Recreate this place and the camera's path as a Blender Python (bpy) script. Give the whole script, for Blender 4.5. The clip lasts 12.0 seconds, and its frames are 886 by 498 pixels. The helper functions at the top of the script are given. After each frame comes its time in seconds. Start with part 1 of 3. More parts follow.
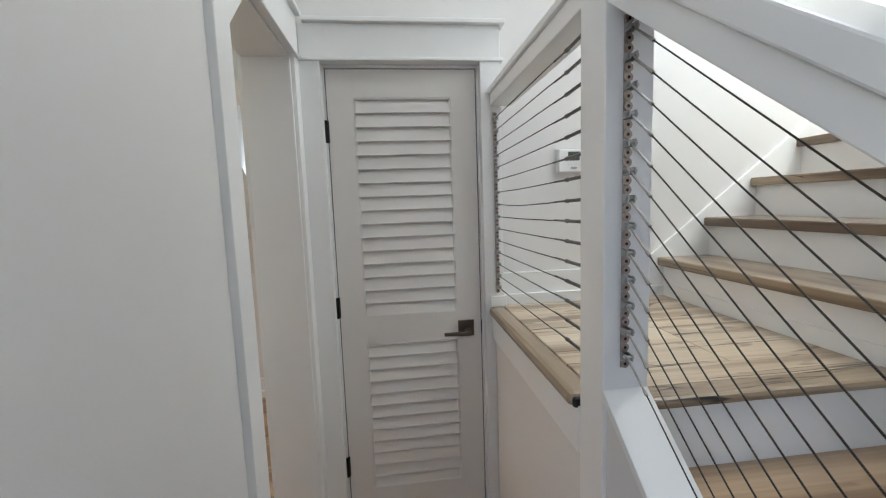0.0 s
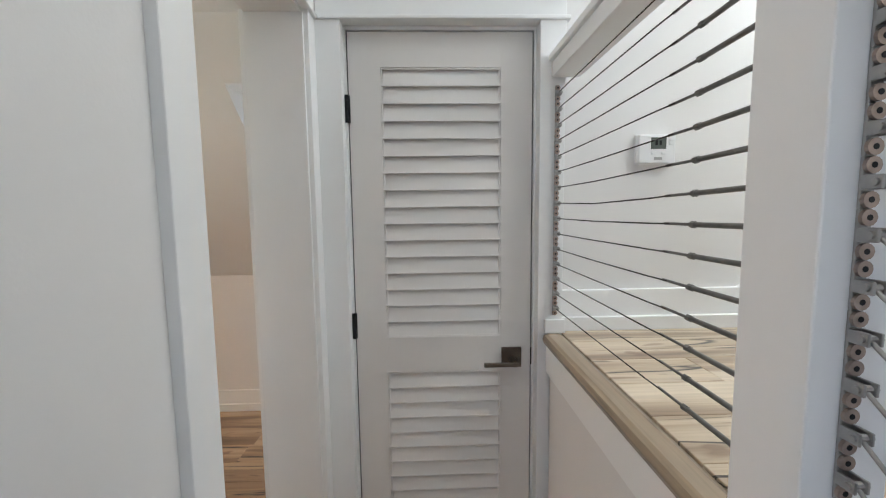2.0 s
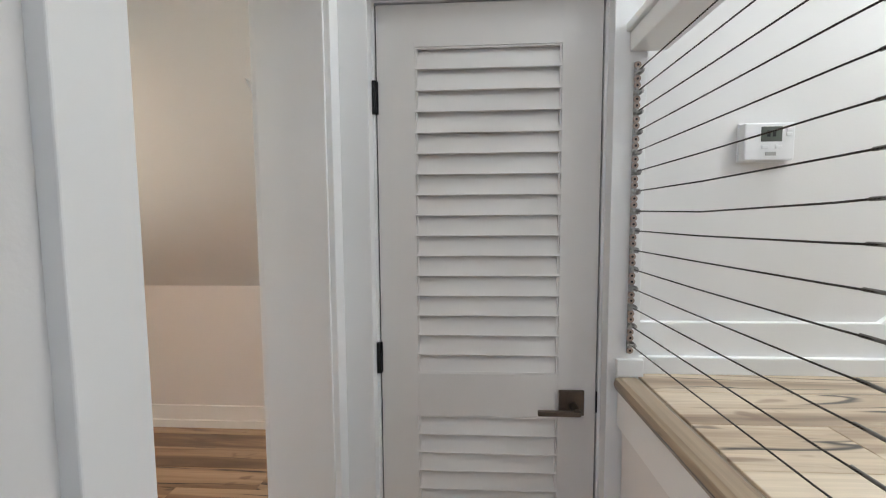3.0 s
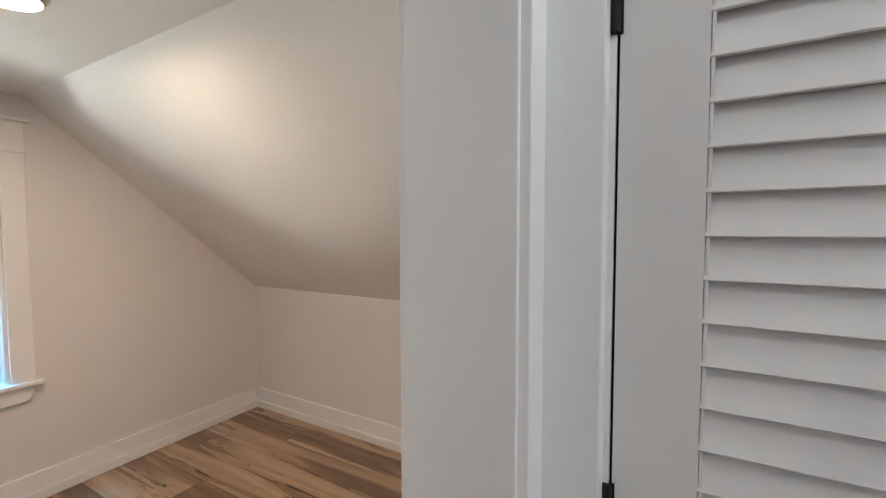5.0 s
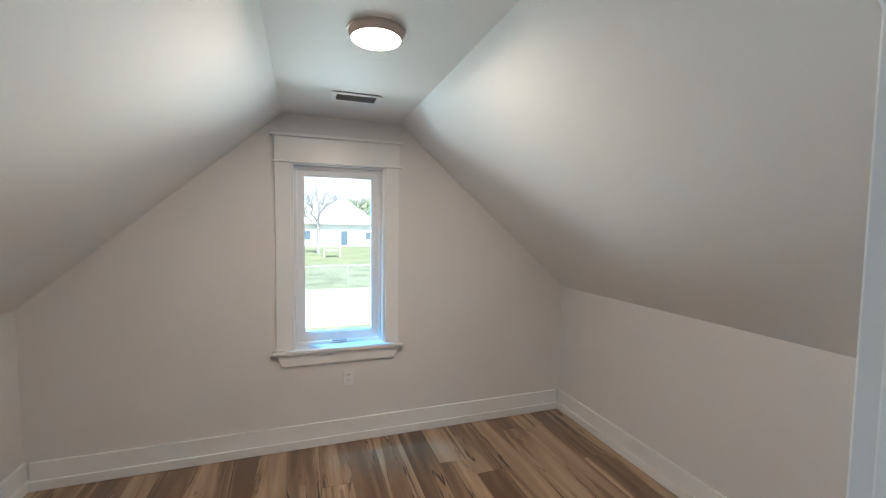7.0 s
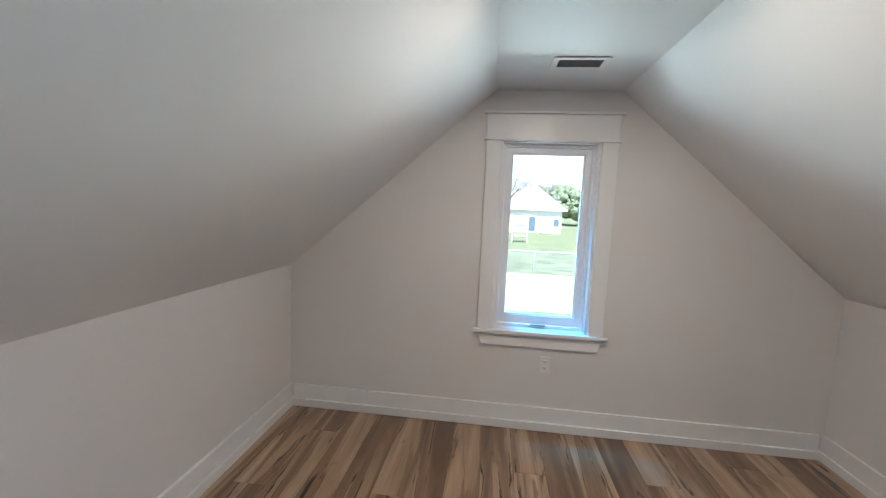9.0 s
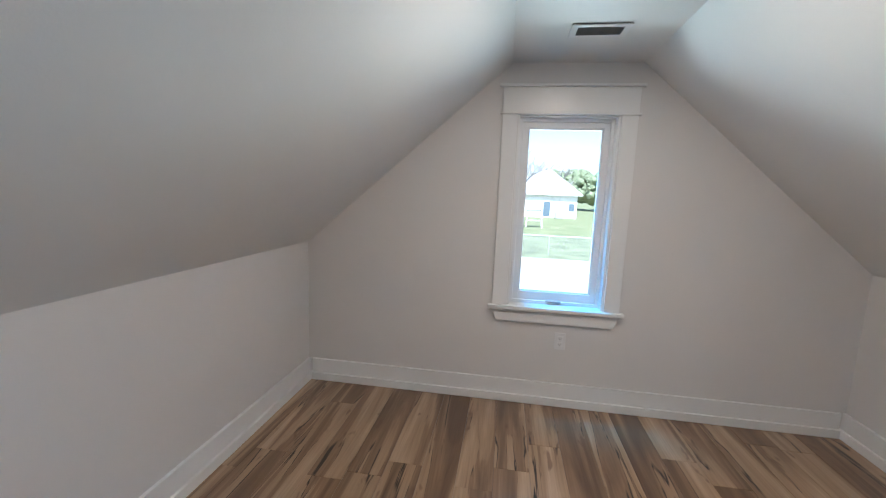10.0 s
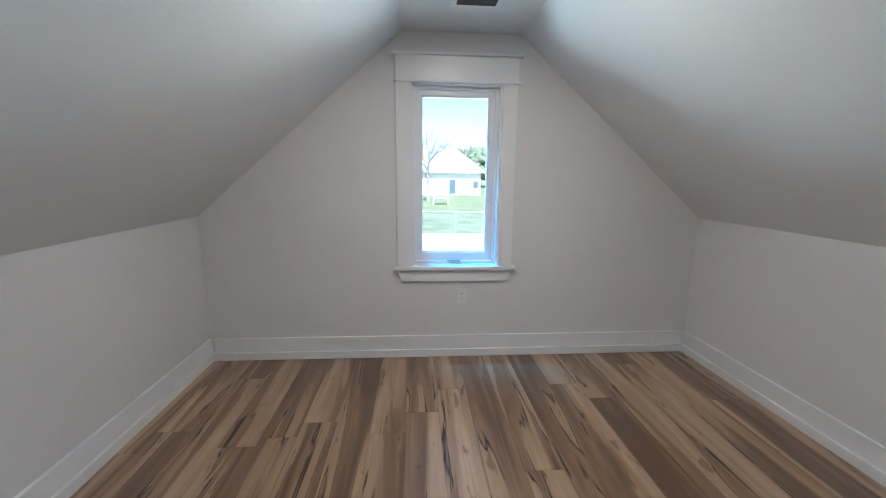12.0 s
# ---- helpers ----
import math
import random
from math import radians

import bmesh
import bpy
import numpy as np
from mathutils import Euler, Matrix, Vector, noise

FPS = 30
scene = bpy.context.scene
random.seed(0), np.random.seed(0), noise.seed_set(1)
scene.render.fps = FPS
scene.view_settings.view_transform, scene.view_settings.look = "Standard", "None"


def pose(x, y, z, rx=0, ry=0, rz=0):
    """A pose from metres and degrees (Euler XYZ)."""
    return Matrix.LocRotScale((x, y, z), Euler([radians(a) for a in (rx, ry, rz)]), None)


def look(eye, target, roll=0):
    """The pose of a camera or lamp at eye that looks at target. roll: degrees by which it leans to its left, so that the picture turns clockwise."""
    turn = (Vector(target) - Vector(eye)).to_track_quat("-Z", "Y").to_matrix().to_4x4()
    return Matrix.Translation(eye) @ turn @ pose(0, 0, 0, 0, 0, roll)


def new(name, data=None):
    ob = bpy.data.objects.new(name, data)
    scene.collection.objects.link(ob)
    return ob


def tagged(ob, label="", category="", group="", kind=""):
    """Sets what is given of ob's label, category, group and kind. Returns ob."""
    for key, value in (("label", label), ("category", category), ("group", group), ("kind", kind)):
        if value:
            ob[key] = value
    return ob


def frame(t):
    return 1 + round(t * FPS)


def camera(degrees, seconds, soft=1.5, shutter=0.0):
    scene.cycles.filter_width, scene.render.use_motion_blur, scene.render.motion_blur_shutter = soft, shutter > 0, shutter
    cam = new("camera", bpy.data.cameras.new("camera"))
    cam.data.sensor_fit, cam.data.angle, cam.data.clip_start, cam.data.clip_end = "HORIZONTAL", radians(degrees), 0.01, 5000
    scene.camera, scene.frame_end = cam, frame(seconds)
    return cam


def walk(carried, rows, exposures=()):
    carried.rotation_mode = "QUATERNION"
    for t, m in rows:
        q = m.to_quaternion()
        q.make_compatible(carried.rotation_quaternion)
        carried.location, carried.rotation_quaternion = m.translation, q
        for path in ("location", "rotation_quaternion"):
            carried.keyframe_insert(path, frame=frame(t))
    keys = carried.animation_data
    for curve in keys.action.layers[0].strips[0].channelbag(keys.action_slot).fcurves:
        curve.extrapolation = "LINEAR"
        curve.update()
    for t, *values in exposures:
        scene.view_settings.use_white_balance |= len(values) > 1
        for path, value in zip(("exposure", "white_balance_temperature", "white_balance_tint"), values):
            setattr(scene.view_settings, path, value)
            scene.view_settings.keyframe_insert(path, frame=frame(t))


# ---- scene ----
cam = camera(95.1, 12.0, soft=1.15)
PATH = [
    (0, (0.258, -1.732, 1.482), (0.479, 0.244, 1.267), -2.0),
    (0.5, (0.246, -1.688, 1.477), (0.447, 0.289, 1.252), -1.6),
    (1, (0.214, -1.622, 1.49), (0.415, 0.352, 1.242), -1.3),
    (1.5, (0.242, -1.518, 1.478), (0.373, 0.463, 1.236), -1.1),
    (2, (0.261, -1.387, 1.46), (0.324, 0.602, 1.267), -0.7),
    (2.5, (0.272, -1.266, 1.447), (0.243, 0.728, 1.301), -0.3),
    (2.7, (0.263, -1.217, 1.461), (0.205, 0.776, 1.301), -0.4),
    (4.3, (0.151, -0.766, 1.462), (-0.435, 1.146, 1.414), 0.8),
    (5, (0.065, -0.624, 1.48), (-0.907, 1.121, 1.38), -0.1),
    (5.5, (0.025, -0.524, 1.48), (-1.248, 1.015, 1.379), 0.3),
    (6, (-0.008, -0.451, 1.482), (-1.543, 0.826, 1.378), 0.1),
    (6.5, (-0.076, -0.416, 1.482), (-1.825, 0.548, 1.376), 0.3),
    (7, (-0.143, -0.441, 1.496), (-2.048, 0.214, 1.376), 0.7),
    (7.5, (-0.241, -0.47, 1.503), (-2.205, -0.118, 1.368), 1.2),
    (9.5, (-0.297, -0.556, 1.423), (-2.259, -0.859, 1.18), 2.4),
    (10, (-0.285, -0.554, 1.393), (-2.243, -0.852, 1.11), 2.2),
    (10.5, (-0.276, -0.531, 1.371), (-2.235, -0.777, 1.048), 1.8),
    (11, (-0.252, -0.522, 1.339), (-2.218, -0.663, 0.998), 1.4),
    (11.5, (-0.215, -0.496, 1.298), (-2.185, -0.522, 0.956), 1.0),
    (12, (-0.163, -0.493, 1.303), (-2.124, -0.352, 0.937), 0.6),
]
walk(cam, [(t, look(e, g, r)) for t, e, g, r in PATH], exposures=[(0.0, 1.34, 6420, 9), (2.5, 1.55, 6400, 10), (4.5, 1.52, 6450, 13), (5.5, 1.4, 6120, 10), (7.5, 1.26, 5380, 4), (9.5, 1.26, 5260, 5), (12.0, 1.26, 4920, 2)])

# ---- world, sun, large lights ----
world = bpy.data.worlds.new("sky")
scene.world = world
world.use_nodes = True
wn = world.node_tree
sky = wn.nodes.new("ShaderNodeTexSky")
sky.sky_type = 'NISHITA'
sky.sun_disc = False
sky.sun_elevation = radians(48)
sky.sun_rotation = radians(82)
wn.nodes["Background"].inputs[1].default_value = 0.13
wn.links.new(sky.outputs[0], wn.nodes["Background"].inputs[0])
sun = new("sun", bpy.data.lights.new("sun", 'SUN'))
sun.data.energy = 5.0
sun.data.angle = radians(0.5)
sun.data.color = (1.0, 0.95, 0.88)
sun.matrix_world = look((30, 4, 40), (0, 0, 0))


def area_lamp(name, m, sx, sy, watts, color):
    lamp = new(name, bpy.data.lights.new(name, 'AREA'))
    lamp.data.shape = 'RECTANGLE'
    lamp.data.size, lamp.data.size_y = sx, sy
    lamp.data.energy, lamp.data.color = watts, color
    lamp.matrix_world = m
    return lamp


area_lamp("hall_window_light", look((-0.19, -2.7, 1.5), (1.0, -2.55, 1.4)), 0.76, 1.16, 4.0, (0.70, 0.77, 1.0))
# fill lamp added overhead, out of view, to brighten door and hall
area_lamp("hall_top_fill", look((0.45, -2.4, 4.58), (0.45, -2.399, 0)), 0.78, 0.78, 3.6, (0.87, 0.95, 1.0))
# another added overhead fill, for landing and treads
area_lamp("stair_top_fill", look((2.1, -0.5, 4.58), (1.7, -0.499, 0)), 0.78, 0.78, 17, (0.93, 0.98, 1.0))
# side fill added out of view, brightens the thermostat wall but not the left wall
area_lamp("stair_side_fill", look((2.4, -1.0, 2.85), (2.4, 0, 2.6)), 1.1, 0.95, 10, (0.95, 1.0, 0.98))
area_lamp("north_dormer_light", look((-0.44, 1.62, 1.62), (-0.46, 0, 0.3)), 0.26, 0.74, 3.4, (0.66, 0.83, 1.0))
area_lamp("south_dormer_light", look((-0.44, -1.99, 1.62), (-0.46, 0, 0.3)), 0.26, 0.74, 0.8, (0.80, 0.94, 1.0))

# unseen lamp added low outside, standing in for light bounced up off the ground
area_lamp("ground_bounce_fill", look((-6.3, -0.21, -1.25), (-2.6, -0.21, 1.6)), 6.0, 1.6, 55, (0.90, 1.0, 0.88))
# second hidden lamp, added in place of bounce from the pale road
area_lamp("road_bounce_fill", look((-8.6, -1.0, -1.35), (-2.9, -0.21, 1.3)), 10.0, 1.1, 410, (0.93, 1.0, 0.93))
# blue lamp added above the window, tints sill and jamb as open sky would
area_lamp("sill_blue_fill", look((-3.315, -0.62, 2.9), (-2.985, -0.02, 0.667)), 0.3, 0.3, 60, (0.07, 0.50, 1.0))

# ---- materials ----


def mat(name, base, rough=0.5, metal=0.0, bump=0.0, bscale=200.0, vary=0.04, vscale=3.0):
    m = bpy.data.materials.new(name)
    m.use_nodes = True
    n, l = m.node_tree.nodes, m.node_tree.links
    p = n["Principled BSDF"]
    p.inputs["Roughness"].default_value, p.inputs["Metallic"].default_value = rough, metal
    tc = n.new("ShaderNodeTexCoord")
    nz = n.new("ShaderNodeTexNoise")
    nz.inputs["Scale"].default_value, nz.inputs["Detail"].default_value = vscale, 6
    l.new(tc.outputs["Object"], nz.inputs["Vector"])
    r = n.new("ShaderNodeValToRGB")
    lo, hi = max(0, 1 - vary), 1 + vary
    r.color_ramp.elements[0].position, r.color_ramp.elements[1].position = 0.3, 0.7
    r.color_ramp.elements[0].color = (*[c * lo for c in base], 1)
    r.color_ramp.elements[1].color = (*[min(1, c * hi) for c in base], 1)
    l.new(nz.outputs["Fac"], r.inputs["Fac"])
    l.new(r.outputs["Color"], p.inputs["Base Color"])
    if bump:
        b = n.new("ShaderNodeTexNoise")
        b.inputs["Scale"].default_value, b.inputs["Detail"].default_value = bscale, 3
        l.new(tc.outputs["Object"], b.inputs["Vector"])
        bp = n.new("ShaderNodeBump")
        bp.inputs["Strength"].default_value, bp.inputs["Distance"].default_value = bump, 0.002
        l.new(b.outputs["Fac"], bp.inputs["Height"])
        l.new(bp.outputs["Normal"], p.inputs["Normal"])
    return m


M_WALL = mat("wall_paint", (0.745, 0.730, 0.713), 0.55, bump=0.12, bscale=160, vary=0.012)
M_CEIL = mat("ceiling_paint", (0.78, 0.78, 0.765), 0.6, bump=0.12, bscale=160, vary=0.012)
M_TRIM = mat("trim_paint", (0.83, 0.83, 0.82), 0.30, bump=0.05, bscale=60, vary=0.015)
M_DOOR = mat("door_paint", (0.74, 0.715, 0.685), 0.38, bump=0.05, bscale=60, vary=0.015)
M_STEEL = mat("brushed_steel", (0.40, 0.39, 0.375), 0.30, 1.0, vary=0.1, vscale=60)
M_SLEEVE = mat("dull_steel", (0.20, 0.195, 0.185), 0.42, 1.0, vary=0.15, vscale=60)


def cable_mat():
    """Twisted wire rope: slanting colour bands draw the strands and the shade between them."""
    m = bpy.data.materials.new("steel_cable")
    m.use_nodes = True
    n, l = m.node_tree.nodes, m.node_tree.links
    p = n["Principled BSDF"]
    tc, wave, r = n.new("ShaderNodeTexCoord"), n.new("ShaderNodeTexWave"), n.new("ShaderNodeValToRGB")
    wave.bands_direction = 'DIAGONAL'
    wave.inputs["Scale"].default_value, wave.inputs["Distortion"].default_value = 150.0, 1.0
    for e, pos, c in zip(r.color_ramp.elements, (0.25, 0.8), ((0.022, 0.019, 0.016), (0.085, 0.075, 0.066))):
        e.position, e.color = pos, (*c, 1)
    l.new(tc.outputs["Object"], wave.inputs["Vector"])
    l.new(wave.outputs["Fac"], r.inputs["Fac"])
    l.new(r.outputs["Color"], p.inputs["Base Color"])
    p.inputs["Roughness"].default_value, p.inputs["Metallic"].default_value = 0.5, 0.7
    return m


M_CABLE = cable_mat()
# white rim with the diffuser's warm spill mixed into its colour
M_RIM = mat("lamp_rim", (0.60, 0.50, 0.42), 0.4, vary=0.02)
M_COPPER = mat("screw_head", (0.38, 0.30, 0.255), 0.35, 1.0, vary=0.15, vscale=80)
M_BLACK = mat("black_metal", (0.015, 0.015, 0.016), 0.4, 0.6, vary=0.2, vscale=40)
M_BRONZE = mat("satin_bronze", (0.16, 0.13, 0.105), 0.38, 1.0, vary=0.1, vscale=60)
M_DARK = mat("dark_void", (0.01, 0.01, 0.01), 0.9)
M_PLASTIC = mat("white_plastic", (0.80, 0.80, 0.80), 0.35, vary=0.01)
M_VINYL = mat("window_vinyl", (0.82, 0.83, 0.84), 0.35, vary=0.01)
M_LCD = mat("lcd_glass", (0.10, 0.115, 0.10), 0.2, vary=0.05)
M_GREY = mat("grey_metal", (0.42, 0.41, 0.40), 0.5, 0.2, vary=0.1, vscale=30)
M_SIDING = mat("far_siding", (0.75, 0.75, 0.74), 0.7, vary=0.05, vscale=1.5)
M_ROOF = mat("far_shingles", (0.42, 0.41, 0.41), 0.85, vary=0.2, vscale=6)
M_BARK = mat("bark", (0.36, 0.34, 0.33), 0.9, vary=0.3, vscale=8)
M_LEAF = mat("foliage", (0.20, 0.23, 0.13), 0.8, vary=0.4, vscale=2)
M_FENCE = mat("galvanised", (0.5, 0.5, 0.5), 0.5, 0.6, vary=0.1, vscale=10)
M_FARDARK = mat("far_glass", (0.12, 0.16, 0.2), 0.15, vary=0.1)
M_WOODPOST = mat("porch_post", (0.35, 0.22, 0.13), 0.7, vary=0.2, vscale=6)


# heartwood to sapwood: brown floor, then lightened in colour for the brightly lit landing
BANDS = (
    [(0.33, (0.160, 0.102, 0.060)), (0.42, (0.240, 0.165, 0.102)), (0.488, (0.325, 0.236, 0.152)), (0.52, (0.435, 0.336, 0.225)), (0.68, (0.585, 0.480, 0.350))],
    [(0.33, (0.250, 0.180, 0.118)), (0.41, (0.370, 0.285, 0.195)), (0.47, (0.480, 0.385, 0.275)), (0.51, (0.590, 0.500, 0.375)), (0.68, (0.690, 0.610, 0.480))],
)


def wood_mat(name, along, tint=(1.0, 1.0, 1.0), pale=0):
    """Rustic plank: pale and brown streaks, fine grain, knots and dark splits. along: 0 for boards along x, 1 along y."""
    m = bpy.data.materials.new(name)
    m.use_nodes = True
    n, l = m.node_tree.nodes, m.node_tree.links
    p = n["Principled BSDF"]
    geo = n.new("ShaderNodeNewGeometry")
    info = n.new("ShaderNodeObjectInfo")
    off = n.new("ShaderNodeVectorMath")
    off.operation = 'MULTIPLY'
    comb = n.new("ShaderNodeCombineXYZ")
    for i in range(3):
        l.new(info.outputs["Random"], comb.inputs[i])
    l.new(comb.outputs[0], off.inputs[0])
    off.inputs[1].default_value = (37.0, 53.0, 19.0)
    add = n.new("ShaderNodeVectorMath")
    l.new(geo.outputs["Position"], add.inputs[0])
    l.new(off.outputs[0], add.inputs[1])

    def mapped(sl, sc):
        mp = n.new("ShaderNodeMapping")
        mp.inputs["Scale"].default_value = (sl, sc, sc) if along == 0 else (sc, sl, sc)
        l.new(add.outputs[0], mp.inputs["Vector"])
        return mp.outputs[0]

    def noise_tex(vec, detail=6, distort=0.0, rough=0.55):
        t = n.new("ShaderNodeTexNoise")
        t.inputs["Scale"].default_value = 1.0
        t.inputs["Detail"].default_value, t.inputs["Distortion"].default_value = detail, distort
        t.inputs["Roughness"].default_value = rough
        l.new(vec, t.inputs["Vector"])
        return t.outputs["Fac"]

    def ramp(fac, stops):
        r = n.new("ShaderNodeValToRGB")
        while len(r.color_ramp.elements) < len(stops):
            r.color_ramp.elements.new(0.5)
        for e, (pos, c) in zip(r.color_ramp.elements, stops):
            e.position, e.color = pos, (*c, 1)
        l.new(fac, r.inputs["Fac"])
        return r.outputs["Color"]

    def mix(kind, fac, a, b):
        x = n.new("ShaderNodeMixRGB")
        x.blend_type = kind
        if isinstance(fac, float):
            x.inputs[0].default_value = fac
        else:
            l.new(fac, x.inputs[0])
        l.new(a, x.inputs[1])
        l.new(b, x.inputs[2])
        return x.outputs[0]

    figure = noise_tex(mapped(0.5, 7.4), 4, 1.0, 0.48)
    broad = ramp(figure, BANDS[pale])
    streak = ramp(noise_tex(mapped(1.1, 34.0), 3, 0.5), [(0.30, (0.66, 0.58, 0.52)), (0.48, (1.0, 1.0, 1.0)), (0.72, (1.06, 1.05, 1.03))])
    broad = mix('MULTIPLY', 0.35, broad, streak)
    fine = ramp(noise_tex(mapped(4.0, 120.0), 5), [(0.3, (0.78, 0.76, 0.74)), (0.7, (1.06, 1.05, 1.04))])
    col = mix('MULTIPLY', 0.8, broad, fine)
    tone = ramp(info.outputs["Random"], [(0.0, (0.92, 0.90, 0.88)), (0.5, (0.98, 0.975, 0.97)), (1.0, (1.05, 1.05, 1.05))])
    col = mix('MULTIPLY', 1.0, col, tone)
    spots = ramp(noise_tex(mapped(5.0, 16.0), 2, 0.3), [(0.30, (1, 1, 1)), (0.36, (0, 0, 0))])
    brown = n.new("ShaderNodeRGB")
    brown.outputs[0].default_value = (0.15, 0.08, 0.045, 1)
    m1 = n.new("ShaderNodeMath")
    m1.operation = 'MULTIPLY'
    m1.inputs[1].default_value = 0.6
    l.new(spots, m1.inputs[0])
    col = mix('MIX', m1.outputs[0], col, brown.outputs[0])
    # splits: thin dark lines where heartwood meets sapwood, kept only in patches
    lines = ramp(figure, [(0.482, (0, 0, 0)), (0.496, (1, 1, 1)), (0.503, (1, 1, 1)), (0.512, (0, 0, 0))])
    patch = ramp(noise_tex(mapped(1.8, 9.0), 3), [(0.48, (0, 0, 0)), (0.54, (1, 1, 1))])
    split = n.new("ShaderNodeMath")
    split.operation = 'MULTIPLY'
    l.new(lines, split.inputs[0])
    l.new(patch, split.inputs[1])
    dark = n.new("ShaderNodeRGB")
    dark.outputs[0].default_value = (0.022, 0.013, 0.008, 1)
    col = mix('MIX', split.outputs[0], col, dark.outputs[0])
    tint_rgb = n.new("ShaderNodeRGB")
    tint_rgb.outputs[0].default_value = (*tint, 1)
    col = mix('MULTIPLY', 1.0, col, tint_rgb.outputs[0])
    l.new(col, p.inputs["Base Color"])
    p.inputs["Roughness"].default_value = 0.30
    p.inputs["Coat Weight"].default_value, p.inputs["Coat Roughness"].default_value = 0.6, 0.26
    bp = n.new("ShaderNodeBump")
    bp.inputs["Strength"].default_value, bp.inputs["Distance"].default_value = 0.15, 0.002
    l.new(fine, bp.inputs["Height"])
    l.new(bp.outputs["Normal"], p.inputs["Normal"])
    return m


M_PLANK = wood_mat("plank_wood", 0, (0.93, 0.825, 0.72))
# plank wood again, its stronger daylight put into paler colours
M_TREAD = wood_mat("lit_landing_wood", 0, (1.0, 0.97, 0.94), 1)
M_NOSE = wood_mat("nosing_wood", 1, (0.53, 0.47, 0.41), 1)
M_NOSE_X = wood_mat("front_nosing_wood", 0, (0.53, 0.47, 0.41), 1)


def glass_mat():
    m = bpy.data.materials.new("clear_glass")
    m.use_nodes = True
    n, l = m.node_tree.nodes, m.node_tree.links
    n.remove(n["Principled BSDF"])
    t, g, mx, fr = n.new("ShaderNodeBsdfTransparent"), n.new("ShaderNodeBsdfGlossy"), n.new("ShaderNodeMixShader"), n.new("ShaderNodeFresnel")
    g.inputs["Roughness"].default_value = 0.02
    fr.inputs["IOR"].default_value = 1.45
    l.new(fr.outputs[0], mx.inputs[0])
    l.new(t.outputs[0], mx.inputs[1])
    l.new(g.outputs[0], mx.inputs[2])
    l.new(mx.outputs[0], n["Material Output"].inputs[0])
    return m


M_GLASS = glass_mat()


def glow_mat(name, color, strength):
    m = bpy.data.materials.new(name)
    m.use_nodes = True
    p = m.node_tree.nodes["Principled BSDF"]
    p.inputs["Base Color"].default_value = (0.9, 0.9, 0.88, 1)
    p.inputs["Emission Color"].default_value = (*color, 1)
    p.inputs["Emission Strength"].default_value = strength
    return m


M_LED = glow_mat("led_diffuser", (1.0, 0.73, 0.53), 90.0)

# ---- building helpers ----


def box(bm, x0, x1, y0, y1, z0, z1, bev=0.0, m=None):
    r = bmesh.ops.create_cube(bm, size=1.0)
    vs = r["verts"]
    for v in vs:
        v.co = Vector(((x0 + x1) / 2 + v.co.x * (x1 - x0), (y0 + y1) / 2 + v.co.y * (y1 - y0), (z0 + z1) / 2 + v.co.z * (z1 - z0)))
    if bev:
        es = list({e for v in vs for e in v.link_edges})
        r = bmesh.ops.bevel(bm, geom=es, offset=bev, segments=2, affect='EDGES', profile=0.5)
        vs = [v for v in bm.verts if v.is_valid and (v in r["verts"] or v in vs)] if m else vs
    if m:
        bmesh.ops.transform(bm, matrix=m, verts=vs)


def prism(bm, poly, axis, a, b):
    """Extrude a polygon, given as pairs in the two other axes in order, from a to b along axis."""
    def put(u, v, w):
        return {"x": (w, u, v), "y": (u, w, v), "z": (u, v, w)}[axis]
    lo = [bm.verts.new(put(u, v, a)) for u, v in poly]
    hi = [bm.verts.new(put(u, v, b)) for u, v in poly]
    n = len(poly)
    bm.faces.new(lo)
    bm.faces.new(hi)
    for i in range(n):
        bm.faces.new((lo[i], lo[(i + 1) % n], hi[(i + 1) % n], hi[i]))


def rod(bm, p, q, r, seg=8, r2=None):
    p, q = Vector(p), Vector(q)
    d = q - p
    m = Matrix.Translation((p + q) / 2) @ d.to_track_quat('Z', 'Y').to_matrix().to_4x4()
    bmesh.ops.create_cone(bm, cap_ends=True, segments=seg, radius1=r, radius2=r if r2 is None else r2, depth=d.length, matrix=m)


def obj(name, bm, material, smooth=False):
    bmesh.ops.recalc_face_normals(bm, faces=bm.faces)
    me = bpy.data.meshes.new(name)
    bm.to_mesh(me)
    bm.free()
    me.materials.append(material)
    if smooth:
        for f in me.polygons:
            f.use_smooth = True
    return new(name, me)


def part(name, bm, material, parent, label="", smooth=False):
    ob = obj(name, bm, material, smooth)
    ob.parent = parent
    if label:
        ob["label"] = label
    return ob


def bx(*a, bev=0.0):
    bm = bmesh.new()
    box(bm, *a, bev=bev)
    return bm


def pr(poly, axis, a, b, bev=0.0):
    bm = bmesh.new()
    prism(bm, poly, axis, a, b)
    if bev:
        bmesh.ops.recalc_face_normals(bm, faces=bm.faces)
        bmesh.ops.bevel(bm, geom=list(bm.edges), offset=bev, segments=2, affect='EDGES', profile=0.5)
    return bm


def rd(p, q, r, seg=8):
    bm = bmesh.new()
    rod(bm, p, q, r, seg)
    return bm


def thing(name, label, category, loc=(0, 0, 0), group="", kind=""):
    e = new(name)
    e.location = loc
    return tagged(e, label, category, group, kind)


def structure(name, bm, material, label):
    return tagged(obj(name, bm, material), label, name.split("_")[0], kind="structure")


# ---- plan ----
XW, XE, XH = -2.935, -0.275, -0.11          # window wall, bedroom side and hall side of the doorway wall
YS, YN = -1.918, 1.549                      # knee walls
ZK, ZC = 1.008, 2.187                       # knee wall and flat ceiling heights
YC0, YC1 = -0.568, 0.192                    # flat ceiling strip
